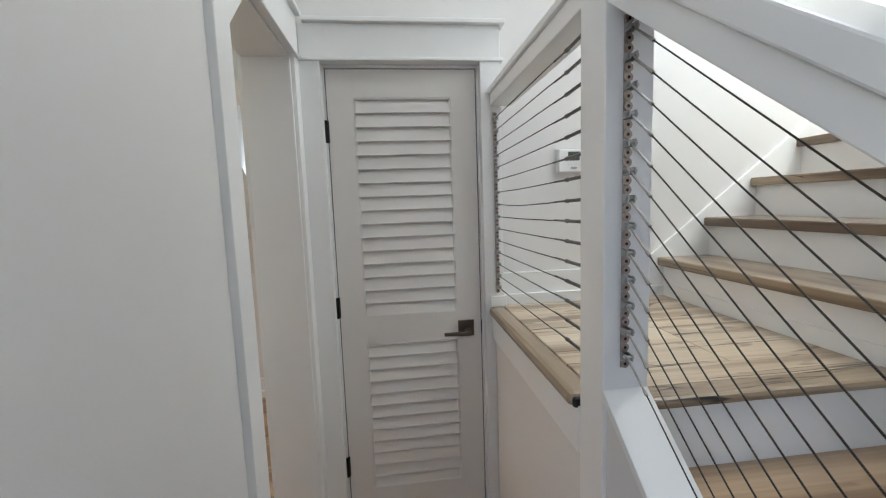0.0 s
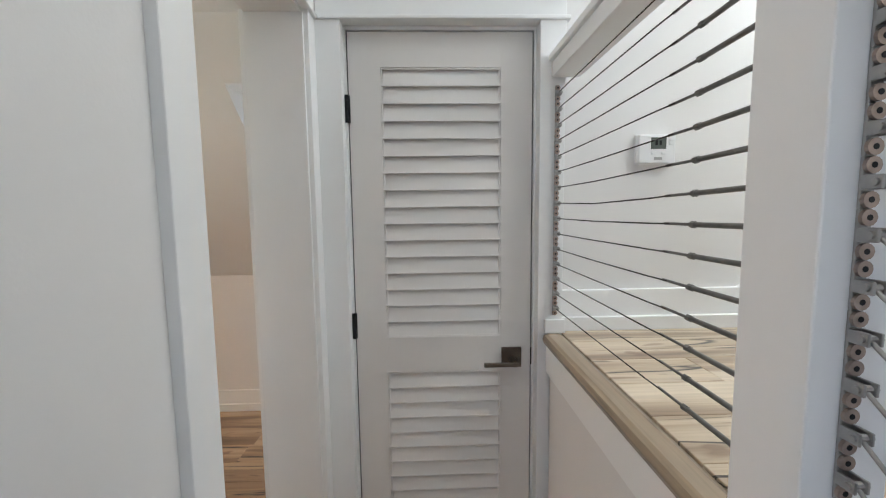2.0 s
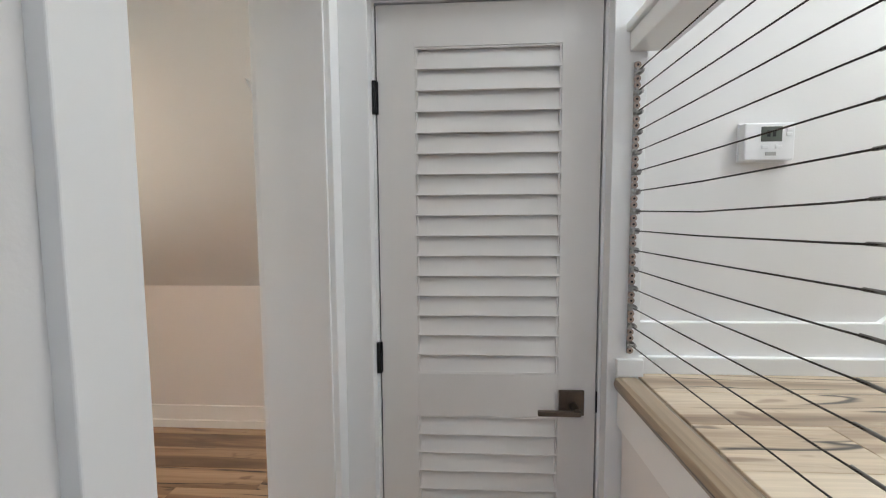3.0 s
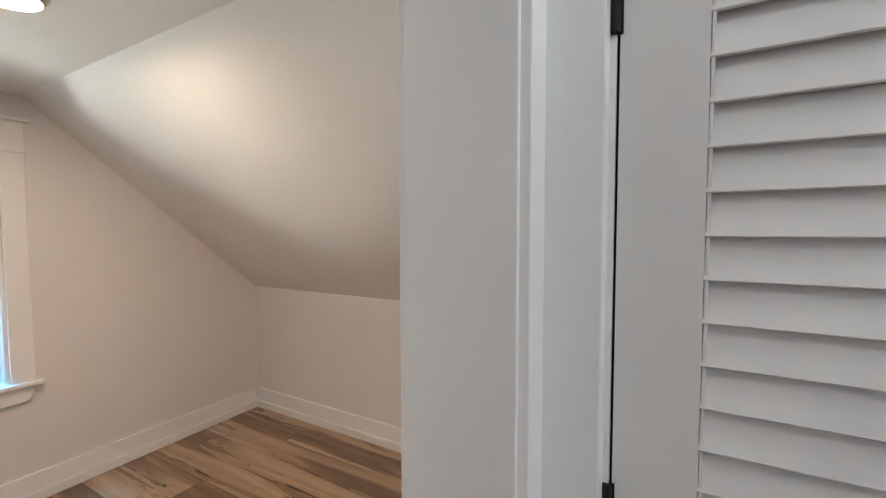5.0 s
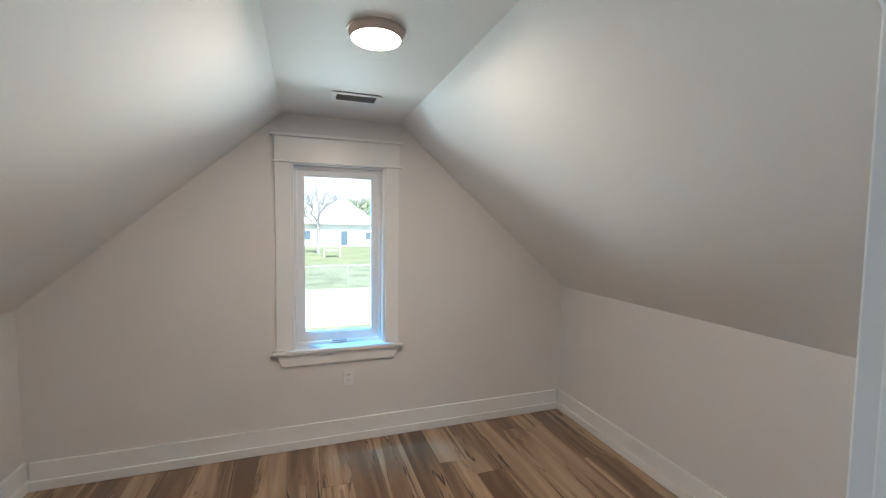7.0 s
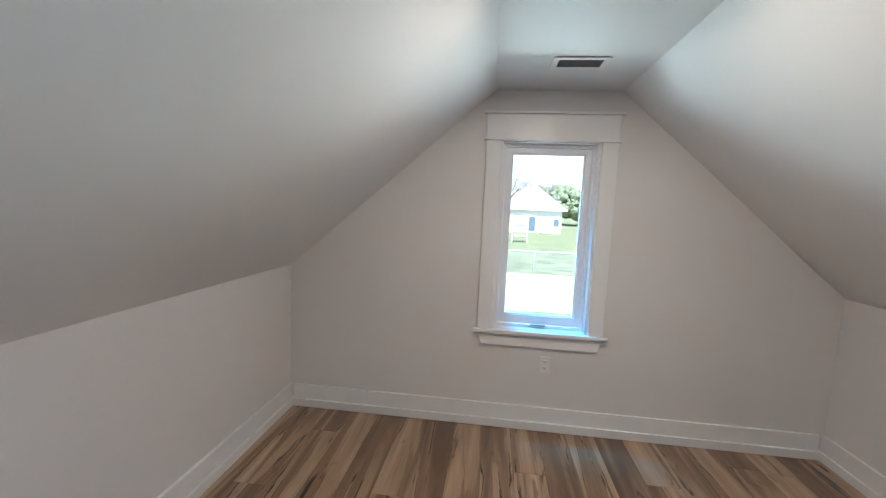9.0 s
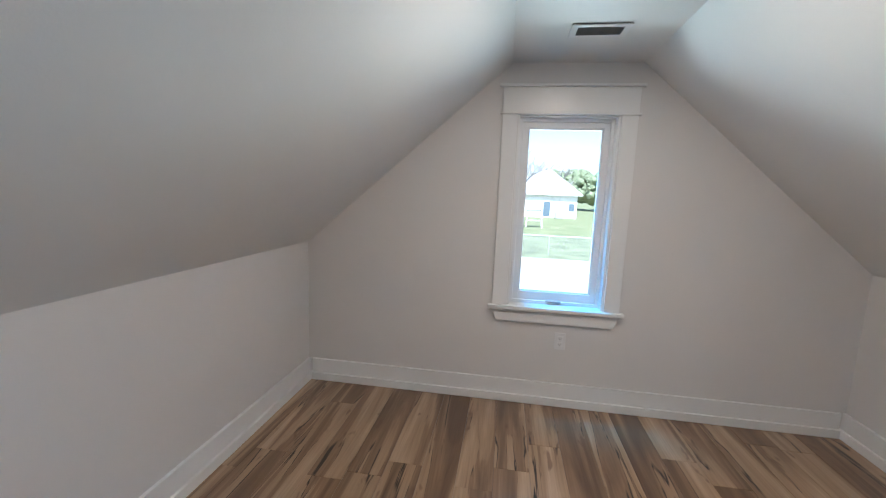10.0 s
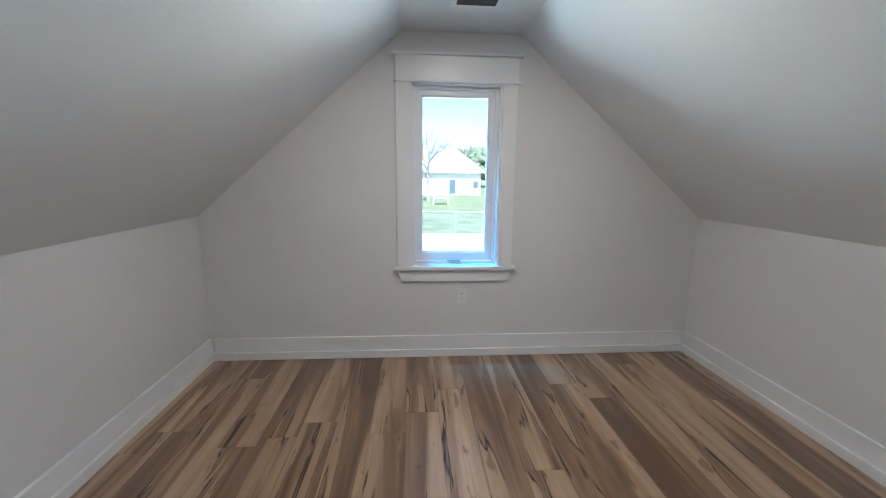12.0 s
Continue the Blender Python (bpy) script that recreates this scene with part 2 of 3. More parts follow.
ZL, RISE, RUN = 1.036, 0.1727, 0.225        # stair landing
XR0, XR1 = 0.655, 0.752                     # railing half wall and post
OY0, OY1, OZ = -0.728, -0.121, 2.045        # cased opening
XS = 1.465                                  # first riser of the upper flight


def roof(y):
    if y < YC0:
        return ZK + (y - YS) * (ZC - ZK) / (YC0 - YS)
    if y > YC1:
        return ZK + (YN - y) * (ZC - ZK) / (YN - YC1)
    return ZC


# window wall: columns under the roof line
WY0, WY1, WZ0, WZ1 = -0.514, 0.090, 0.668, 1.885
bm = bmesh.new()
for a, b in ((YS - 0.15, YS), (YS, YC0), (YC0, WY0), (WY1, YC1), (YC1, YN), (YN, YN + 0.15)):
    prism(bm, [(a, -0.2), (b, -0.2), (b, roof(min(max(b, YS), YN)) + 0.1), (a, roof(min(max(a, YS), YN)) + 0.1)], "x", XW - 0.165, XW)
prism(bm, [(WY0, -0.2), (WY1, -0.2), (WY1, WZ0), (WY0, WZ0)], "x", XW - 0.165, XW)
prism(bm, [(WY0, WZ1), (WY1, WZ1), (WY1, ZC + 0.1), (WY0, ZC + 0.1)], "x", XW - 0.165, XW)
structure("wall_west", bm, M_WALL, "white painted gable wall with the bedroom window")

# doorway wall, with the clipped corner of the opening
bm = bmesh.new()
ZT = 4.6
for a, b, z0, z1 in ((-4.0, -3.1, -0.02, ZT), (-2.3, OY0, -0.02, ZT), (-3.1, -2.3, -0.02, 0.9), (-3.1, -2.3, 2.1, ZT)):
    prism(bm, [(a, z0), (b, z0), (b, z1), (a, z1)], "x", XE, XH)
prism(bm, [(OY1, -0.02), (1.70, -0.02), (1.70, ZT), (OY1, ZT)], "x", XE, XH)
prism(bm, [(OY0, 1.90), (OY0 + 0.15, OZ), (OY1, OZ), (OY1, ZT), (OY0, ZT)], "x", XE, XH)
structure("wall_doorway", bm, M_WALL, "white painted wall between bedroom and stair hall")

bm = bmesh.new()
box(bm, XW, XE, YN, YN + 0.12, -0.02, ZK + 0.05)
structure("wall_north", bm, M_WALL, "white painted knee wall under the sloped ceiling")
bm = bmesh.new()
box(bm, XW, XE, YS - 0.12, YS, -0.02, ZK + 0.05)
structure("wall_south", bm, M_WALL, "white painted knee wall under the sloped ceiling")

# bedroom ceiling: two slopes and a flat strip; the dormer cuts the north slope beside the doorway wall
XD, YD = -0.60, YC1 + (ZC - 2.0) * (YN - YC1) / (ZC - ZK)
bm = bmesh.new()
prism(bm, [(YS - 0.12, ZK - 0.105), (YC0, ZC), (YC0, ZC + 0.15), (YS - 0.12, ZK + 0.1)], "x", XW, XD)
YE = YC0 - (YD - YC1)
prism(bm, [(YC0, ZC), (YE, 2.0), (YE, 2.15), (YC0, ZC + 0.15)], "x", XD, XE)
prism(bm, [(YE, 2.0), (YS - 0.12, 2.0), (YS - 0.12, 2.12), (YE, 2.12)], "x", XD, XE)
prism(bm, [(YC0, ZC), (YC1, ZC), (YC1, ZC + 0.15), (YC0, ZC + 0.15)], "x", XW, XE)
prism(bm, [(YC1, ZC), (YN + 0.12, ZK - 0.105), (YN + 0.12, ZK + 0.1), (YC1, ZC + 0.15)], "x", XW, XD)
prism(bm, [(YC1, ZC), (YD, 2.0), (YD, 2.15), (YC1, ZC + 0.15)], "x", XD, XE)
prism(bm, [(YD, 2.0), (YN + 0.12, 2.0), (YN + 0.12, 2.12), (YD, 2.12)], "x", XD, XE)
structure("ceiling", bm, M_CEIL, "white painted sloped attic ceiling with flat strip")
bm = bmesh.new()
prism(bm, [(YD, 2.0), (YN, ZK), (YN, 2.0)], "x", XD - 0.03, XD + 0.004)
prism(bm, [(YE, 2.0), (YS, ZK), (YS, 2.0)], "x", XD - 0.03, XD + 0.004)
structure("wall_dormer", bm, M_WALL, "white painted dormer cheeks")
for nm, ya in (("wall_dormer_north", YN), ("wall_dormer_south", YS - 0.12)):
    bm = bmesh.new()
    box(bm, XD, XE, ya, ya + 0.12, ZK + 0.05, 1.2)
    box(bm, XD, XD + 0.03, ya, ya + 0.12, 1.2, 2.0)
    box(bm, XE - 0.03, XE, ya, ya + 0.12, 1.2, 2.0)
    structure(nm, bm, M_WALL, "white painted wall round the dormer opening")

# hall and stairwell shell
bm = bmesh.new()
box(bm, XH, 0.0 - 0.012, 0, 0.12, -0.02, ZT)
box(bm, 0.622, 4.0, 0, 0.12, -0.02, ZT)
box(bm, -0.012, 0.622, 0, 0.12, 2.055, ZT)
structure("wall_hall_end", bm, M_WALL, "white painted wall with closet door and thermostat")
bm = bmesh.new()
box(bm, -0.3, 0.9, 0.75, 0.85, -0.02, 2.4)
box(bm, -0.1, -0.05, 0.12, 0.75, -0.02, 2.4)
box(bm, 0.70, 0.75, 0.12, 0.75, -0.02, 2.4)
structure("wall_closet", bm, M_WALL, "plain closet walls behind the louvred door")
bm = bmesh.new()
box(bm, -0.3, 0.9, 0.12, 0.75, 2.4, 2.45)
structure("ceiling_closet", bm, M_CEIL, "plain closet ceiling")
bm = bmesh.new()
box(bm, XE, 1.6, -4.12, -4.0, -0.02, ZT)
structure("wall_south_hall", bm, M_WALL, "plain white painted hall wall")
bm = bmesh.new()
box(bm, XS + 0.03, XS + 0.13, -4.0, -1.05, -0.02, ZT)
# the gap in this unseen wall is added to hold the side fill lamp
for a in ((XS + 0.03, 1.85, -0.02, ZT), (2.95, 4.0, -0.02, ZT), (1.85, 2.95, -0.02, 2.35), (1.85, 2.95, 3.35, ZT)):
    box(bm, a[0], a[1], -1.05, -0.95, a[2], a[3])
structure("wall_stair", bm, M_WALL, "white painted stairwell wall")
bm = bmesh.new()
box(bm, 4.0, 4.12, -1.05, 0.12, -0.02, ZT)
structure("wall_stair_top", bm, M_WALL, "plain wall at the head of the stairs")
bm = bmesh.new()
# two unseen openings added for the overhead fill lamps
for a in ((XE, 0.05, -4.12, 0.12), (0.05, 0.85, -4.12, -2.8), (0.05, 0.85, -2.0, 0.12), (0.85, 1.7, -4.12, 0.12), (1.7, 2.5, -4.12, -0.9), (1.7, 2.5, -0.1, 0.12), (2.5, 4.12, -4.12, 0.12)):
    box(bm, *a, ZT, ZT + 0.1)
# unseen shafts above them, added to stop direct sun
for x, y in ((0.05, -2.8), (1.7, -0.9)):
    box(bm, x - 0.05, x, y - 0.05, y + 0.85, ZT + 0.1, ZT + 1.3)
    box(bm, x + 0.8, x + 0.85, y - 0.05, y + 0.85, ZT + 0.1, ZT + 1.3)
    box(bm, x, x + 0.8, y - 0.05, y, ZT + 0.1, ZT + 1.3)
    box(bm, x, x + 0.8, y + 0.8, y + 0.85, ZT + 0.1, ZT + 1.3)
structure("ceiling_hall", bm, M_CEIL, "white painted stairwell ceiling")

# floor slabs
bm = bmesh.new()
box(bm, XW - 0.165, XS + 0.13, -4.12, YN + 0.12, -0.22, -0.012)
floor = structure("floor", bm, M_DARK, "rustic brown wood-look plank floor")

# ---- baseboards ----


def base(name, x0, y0, x1, y1, nx, ny, z=0.0, h=0.155, low=0.055):
    """A two-part baseboard along a wall, (nx, ny) pointing into the room."""
    def strip(depth, za, zb):
        bm = bmesh.new()
        xs = sorted((x0, x1, x0 + nx * depth, x1 + nx * depth))
        ys = sorted((y0, y1, y0 + ny * depth, y1 + ny * depth))
        box(bm, xs[0], xs[-1], ys[0], ys[-1], za, zb, bev=0.003)
        return bm
    b = structure(name, strip(0.019, z + low - 0.004, z + h), M_TRIM, "white painted baseboard")
    part("shoe_strip", strip(0.034, z, z + low), M_TRIM, b)


base("baseboard_west", XW, YS + 0.034, XW, YN - 0.034, 1, 0)
base("baseboard_north", XW + 0.001, YN, XE, YN, 0, -1)
base("baseboard_south", XW + 0.001, YS, XE, YS, 0, 1)
base("baseboard_landing", 0.707, 0, XS - 0.002, 0, 0, -1, z=ZL, h=0.141, low=0.048)

# ---- cased opening ----


def opening_trim():
    t = tagged(new("trim_opening"), "white painted casing round the bedroom opening", "trim", kind="structure")
    part("jamb", bx(XE - 0.005, XH + 0.005, OY1 - 0.001, OY1 + 0.016, 0, OZ, bev=0.002), M_TRIM, t)
    part("jamb", bx(XE - 0.005, XH + 0.005, OY0 - 0.016, OY0 + 0.001, 0, 1.90, bev=0.002), M_TRIM, t)
    for side, (a, b) in enumerate(((XH - 0.004, XH + 0.02), (XE - 0.02, XE + 0.004))):
        part("casing", bx(a, b, OY1 + 0.006, OY1 + 0.097 if side else -0.046, 0, OZ + 0.01, bev=0.002), M_TRIM, t)
        y = OY0 - 0.006
        w = 0.083
        part("casing", pr([(y - w, 0), (y, 0), (y, 1.90), (y + 0.156, OZ + 0.01), (y + 0.05, OZ + 0.01), (y - w, 1.935)], "x", a, b, bev=0.002), M_TRIM, t)
    a, b = XH + 0.001, XH + 0.022
    part("head_bead", bx(a, b + 0.008, -0.745, -0.052, OZ + 0.010, OZ + 0.023, bev=0.003), M_TRIM, t)
    part("head_board", bx(a, b, -0.735, -0.052, OZ + 0.023, OZ + 0.170, bev=0.002), M_TRIM, t)
    part("head_cap", bx(a, b + 0.02, -0.755, -0.052, OZ + 0.170, OZ + 0.188, bev=0.003), M_TRIM, t)


opening_trim()

# ---- louvred closet door ----


def louvred_door():
    d = tagged(new("door_closet"), "closed grey-white louvred closet door with bronze lever", "door", kind="structure")
    z0, z1, yb, yf = 0.012, 2.040, 0.036, 0.001
    s = 0.106
    part("stile", bx(0.0, s, yf, yb, z0, z1, bev=0.0003), M_DOOR, d)
    part("stile", bx(0.61 - s, 0.61, yf, yb, z0, z1, bev=0.0003), M_DOOR, d)
    for a, b in ((z0, 0.225), (0.890, 1.016), (1.928, z1)):
        part("rail", bx(s, 0.61 - s, yf, yb, a, b), M_DOOR, d)
    # slats: the lower edge of each leans out towards the hall
    for a, b, n in ((0.225, 0.890, 12), (1.016, 1.928, 16)):
        step = (b - a) / n
        me = None
        for i in range(n):
            zc = a + step * (i + 0.5)
            if me is None:
                bm = bmesh.new()
                prism(bm, [(-0.0152, -step * 0.53), (-0.0142, -step * 0.555), (-0.0100, -step * 0.565), (0.0060, step * 0.49), (0.0000, step * 0.50)], "x", s - 0.004, 0.61 - s + 0.004)
                ob = part("slat", bm, M_DOOR, d)
                me = ob.data
            else:
                ob = new("slat", me)
                ob.parent = d
            ob.location = (0, 0.016, zc)
        for x in (s + 0.001, 0.61 - s - 0.006):
            part("bead", bx(x, x + 0.005, yf + 0.001, yf + 0.009, a, b, bev=0.001), M_DOOR, d)
        for z in (a + 0.001, b - 0.006):
            part("bead", bx(s + 0.006, 0.61 - s - 0.006, yf + 0.001, yf + 0.009, z, z + 0.005, bev=0.001), M_DOOR, d)
    for zt in (1.838, 1.107, 0.385):
        bm = bmesh.new()
        rod(bm, (-0.006, -0.006, zt - 0.089), (-0.006, -0.006, zt), 0.007, 10)
        for k in range(1, 5):
            rod(bm, (-0.006, -0.006, zt - 0.0178 * k - 0.0012), (-0.006, -0.006, zt - 0.0178 * k + 0.0012), 0.0074, 10)
        box(bm, -0.012, 0.004, -0.002, 0.004, zt - 0.089, zt)
        part("hinge", bm, M_BLACK, d, "black butt hinge")
    h = part("handle_plate", bx(0.507, 0.577, -0.008, 0.001, 0.902, 0.974, bev=0.0015), M_BRONZE, d, "square satin bronze rose")
    bm = bmesh.new()
    rod(bm, (0.546, -0.008, 0.930), (0.546, -0.05, 0.930), 0.012, 14)
    box(bm, 0.440, 0.556, -0.056, -0.044, 0.921, 0.935, bev=0.002)
    part("lever", bm, M_BRONZE, h, "flat bronze lever")
    part("strike", bx(0.6105, 0.618, -0.003, 0.002, 0.91, 0.97), M_BLACK, d)
    # black strips put in the clearances as their shade
    for a in ((-0.004, 0.0, z0, 2.044), (0.61, 0.614, z0, 2.044), (0.0, 0.61, z1, 2.044)):
        part("door_gap_shade", bx(a[0], a[1], 0.010, 0.034, a[2], a[3]), M_DARK, d)
    # frame
    part("frame", bx(-0.014, -0.004, -0.004, 0.118, 0, 2.054), M_TRIM, d)
    part("frame", bx(0.614, 0.624, -0.004, 0.118, 0, 2.054), M_TRIM, d)
    part("frame", bx(-0.004, 0.614, -0.004, 0.118, 2.044, 2.054), M_TRIM, d)
    part("casing", bx(XH + 0.010, -0.012, -0.05, -0.001, 0, 2.056, bev=0.002), M_TRIM, d)
    part("casing", bx(0.622, 0.706, -0.05, -0.001, 0, 2.056, bev=0.002), M_TRIM, d)
    part("head_bead", bx(XH + 0.031, 0.718, -0.058, -0.001, 2.056, 2.069, bev=0.003), M_TRIM, d)
    part("head_board", bx(XH + 0.023, 0.706, -0.051, -0.001, 2.069, 2.195, bev=0.002), M_TRIM, d)
    part("head_cap", bx(XH + 0.043, 0.724, -0.072, -0.001, 2.195, 2.213, bev=0.003), M_TRIM, d)


louvred_door()

# ---- stairs ----


def stairs():
    s = tagged(new("stairs"), "white-riser stairs with rustic wood treads", "stairs", kind="structure")
    nr = 0.014
    # half wall beside landing and lower flight
    zp = 1.10
    ye = -0.99 - (zp - 0.14) / 0.785
    part("half_wall", pr([(-0.058, 0), (-0.058, ZL - 0.03), (-0.989, ZL - 0.03), (-0.989, zp - 0.02), (ye, 0.12), (ye, 0)], "x", XR0 + 0.009, XR1 - 0.003), M_WALL, s)
    part("curb_cap", pr([(-0.9895, zp - 0.022), (-0.9895, zp), (ye, 0.142), (ye, 0.12)], "x", XR0, XR1, bev=0.002), M_TRIM, s)
    # solid black strip, painted shade for the open joint beside the casing
    part("shadow_gap", bx(XR0 + 0.012, XR1 - 0.003, -0.058, -0.051, 0, ZL - 0.135), M_DARK, s)
    part("skirt", bx(XR0 - 0.004, XR0 + 0.009, -0.888, -0.051, ZL - 0.135, ZL - 0.022), M_TRIM, s)
    # landing and treads: rounded nosings
    part("landing_deck", bx(XR0 + 0.01, XS + 0.02, -0.905, -0.001, ZL - 0.16, ZL - 0.006), M_TRIM, s)
    nb = bmesh.new()
    box(nb, XR0 - 0.020, XR0 + 0.05, -0.876, -0.0515, ZL - 0.034, ZL + 0.004, bev=0.0165)
    part("nosing", nb, M_NOSE, s, "rounded wood nosing")
    nb = bmesh.new()
    box(nb, XR1, XS, -0.944, -0.87, ZL - 0.021, ZL + 0.004, bev=0.0105)
    part("nosing", nb, M_NOSE_X, s, "rounded wood nosing")
    # solid block, its black colour gives the dark of the hollow end
    part("nosing_end", bx(XR0 - 0.014, XR0 + 0.04, -0.888, -0.872, ZL - 0.028, ZL - 0.004, bev=0.006), M_BLACK, s, "black block standing for the nosing's unlit hollow end")
    part("riser", bx(XR1, XS, -0.925, -0.91, ZL - RISE - 0.01, ZL - 0.019), M_TRIM, s)
    for i in range(1, 6):
        z, y = ZL - RISE * i, -0.925 - RUN * i
        part("tread", bx(XR1, XS + 0.02, y - 0.022, y + RUN + 0.002, z - 0.028, z, bev=0.008), M_PLANK, s)
        part("riser", bx(XR1, XS + 0.02, y, y + 0.015, z - RISE, z - 0.026), M_TRIM, s)
    for i in range(1, 12):
        z, x = ZL + RISE * i, XS + RUN * (i - 1)
        part("riser", bx(x, x + 0.015, -0.95, -0.017, z - RISE, z - 0.034), M_TRIM, s)
        part("tread", bx(x - 0.032, x + RUN + 0.002, -0.95, -0.017, z - 0.034, z + 0.004, bev=0.006), M_NOSE, s)
    part("plinth", bx(XR0 - 0.012, 0.712, -0.066, -0.051, ZL + 0.004, ZL + 0.05, bev=0.002), M_TRIM, s)
    part("riser_strip", bx(XS - 0.008, XS, -0.95, -0.028, ZL, ZL + 0.055, bev=0.002), M_TRIM, s)
    k, slope = 1.342, RISE / RUN
    x1 = XS + RUN * 11
    part("wall_string", pr([(k, ZL - 0.15), (x1, ZL + (x1 - k) * slope - 0.35), (x1, ZL + 0.141 + (x1 - k) * slope), (k, ZL + 0.141)], "y", -0.017, -0.001, bev=0.002), M_TRIM, s)


stairs()

# ---- cable railing ----


def bracket(parent, m):
    """A small two-screw bracket; its base lies in the plane y = 0 and it sticks out along -y."""
    def put(bm):
        bmesh.ops.transform(bm, matrix=m, verts=bm.verts)
        return bm
    b = part("bracket", put(bx(-0.007, 0.007, -0.004, 0, -0.026, 0.026, bev=0.0012)), M_STEEL, parent)
    for z in (-0.017, 0.017):
        bm = bmesh.new()
        rod(bm, (0, -0.004, z), (0, -0.008, z), 0.0085, 12)
        part("screw", put(bm), M_COPPER, b)
        bm = bmesh.new()
        rod(bm, (0, -0.008, z), (0, -0.0084, z), 0.0032, 8)
        part("screw_socket", put(bm), M_BLACK, b)
    bm = bmesh.new()
    box(bm, -0.0085, -0.005, -0.024, -0.004, -0.007, 0.007, bev=0.001)
    box(bm, 0.005, 0.0085, -0.024, -0.004, -0.007, 0.007, bev=0.001)
    rod(bm, (-0.011, -0.018, 0), (0.011, -0.018, 0), 0.004, 8)
    part("clevis", put(bm), M_STEEL, b)


def railing():
    r = thing("cable_railing", "white wooden stair railing with horizontal steel cables", "railing", (XR1, -1.0, 0))
    off = Matrix.Translation((-XR1, 1.0, 0))

    def p(name, bm, material, label="", smooth=False):
        bmesh.ops.transform(bm, matrix=off, verts=bm.verts)
        return part(name, bm, material, r, label, smooth)

    p("post", bx(XR0, XR1, -0.990, -0.888, 0.0, 2.6, bev=0.0025), M_TRIM)
    # level rail between wall and post
    p("rail", bx(XR0 + 0.004, XR1 - 0.004, -0.889, -0.0515, 1.878, 1.926, bev=0.003), M_TRIM)
    p("rail_cap", bx(XR0 - 0.006, XR1 + 0.006, -0.889, -0.0515, 1.927, 1.948, bev=0.004), M_TRIM)
    # sloping rail down the lower flight
    sl = 0.755
    zb, L = 1.838, 1.35
    p("stair_rail", pr([(-0.991, zb), (-0.991 - L, zb - L * sl), (-0.991 - L, zb - L * sl + 0.055), (-0.991, zb + 0.055)], "x", XR0 + 0.002, XR1 - 0.002, bev=0.003), M_TRIM)
    p("stair_rail_cap", pr([(-0.991, zb + 0.056), (-0.991 - L, zb - L * sl + 0.056), (-0.991 - L, zb - L * sl + 0.102), (-0.991, zb + 0.102)], "x", XR0 - 0.008, XR1 + 0.008, bev=0.004), M_TRIM)
    p("bottom_post", bx(XR0, XR1, -2.445, -2.342, 0, 1.02, bev=0.0025), M_TRIM)
    cx = 0.69
    rng = random.Random(4)
    for i in range(15):
        z, ze = 1.827 - 0.0501 * i, 1.853 - 0.0525 * i
        mount = Matrix.Translation((cx - 0.012 - XR1, -0.0505 + 1.0, z))
        bracket(r, mount)
        sag = rng.uniform(0, 0.004) + (0.006 if i == 7 else 0)
        ys = [-0.072, -0.35, -0.62, -0.70]
        zz = [z + (ze - z) * (-v) / 0.9 - k * sag for v, k in zip(ys, (0, 1, 0.6, 0.2))]
        bm = bmesh.new()
        for a in range(3):
            rod(bm, (cx - 0.012 + 0.004 * a, ys[a], zz[a]), (cx - 0.012 + 0.004 * (a + 1), ys[a + 1], zz[a + 1]), 0.0015, 8)
        c = p("cable", bm, M_CABLE, smooth=True)
        bm = bmesh.new()
        zs = zz[3]
        rod(bm, (cx, -0.66, zs - sag * 0.2), (cx, -0.735, zs), 0.0026, 10)
        rod(bm, (cx, -0.735, zs), (cx, -0.746, zs), 0.0058, 6)
        rod(bm, (cx, -0.746, zs), (cx, -0.889, ze), 0.0043, 12)
        rod(bm, (cx, -0.878, ze), (cx, -0.889, ze), 0.0062, 6)
        p("tensioner", bm, M_SLEEVE)
    for i in range(13):
        z = 1.792 - 0.0517 * i
        cx = 0.697
        bracket(r, Matrix.Translation((cx - XR1, -0.9905 + 1.0, z)))
        y0, zc = -1.009, z - 0.002
        bm = bmesh.new()
        sl = 0.787
        q = (cx + 0.001, y0 - 0.052, zc - 0.052 * sl)
        rod(bm, (cx, y0, zc), q, 0.0024, 10)
        rod(bm, q, (q[0], q[1] - 0.008, q[2] - 0.008 * sl), 0.0034, 8)
        p("tensioner", bm, M_STEEL)
        yl = -2.342
        bm = bmesh.new()
        rod(bm, q, (cx, yl, zc + (yl - y0) * sl), 0.0013, 8)
        p("cable", bm, M_CABLE, smooth=True)


railing()

# ---- thermostat ----


def thermostat():
    t = thing("thermostat", "white wall thermostat with small dark display", "thermostat", (1.027, -0.001, 1.654))
    part("body", bx(-0.063, 0.063, -0.026, 0, -0.048, 0.048, bev=0.004), M_PLASTIC, t)
    part("backplate", bx(-0.066, 0.066, -0.006, 0.0, -0.051, 0.051, bev=0.002), M_PLASTIC, t)
    part("display", bx(-0.022, 0.030, -0.0275, -0.025, 0.0, 0.038, bev=0.001), M_LCD, t, "dark grey display")
    for x in (-0.004, 0.010):
        part("digit", bx(x - 0.004, x + 0.004, -0.0279, -0.0272, 0.012, 0.028), M_DARK, t)
    for x in (-0.012, 0.022):
        part("button", bx(x - 0.008, x + 0.008, -0.0285, -0.025, -0.018, -0.010, bev=0.001), M_PLASTIC, t)
    for z in (0.030, 0.018):
        part("button", bx(0.040, 0.054, -0.0285, -0.025, z - 0.004, z + 0.004, bev=0.001), M_PLASTIC, t)
    part("label_plate", bx(-0.010, 0.016, -0.0278, -0.025, -0.036, -0.027), M_GREY, t)


thermostat()

# ---- bedroom window ----


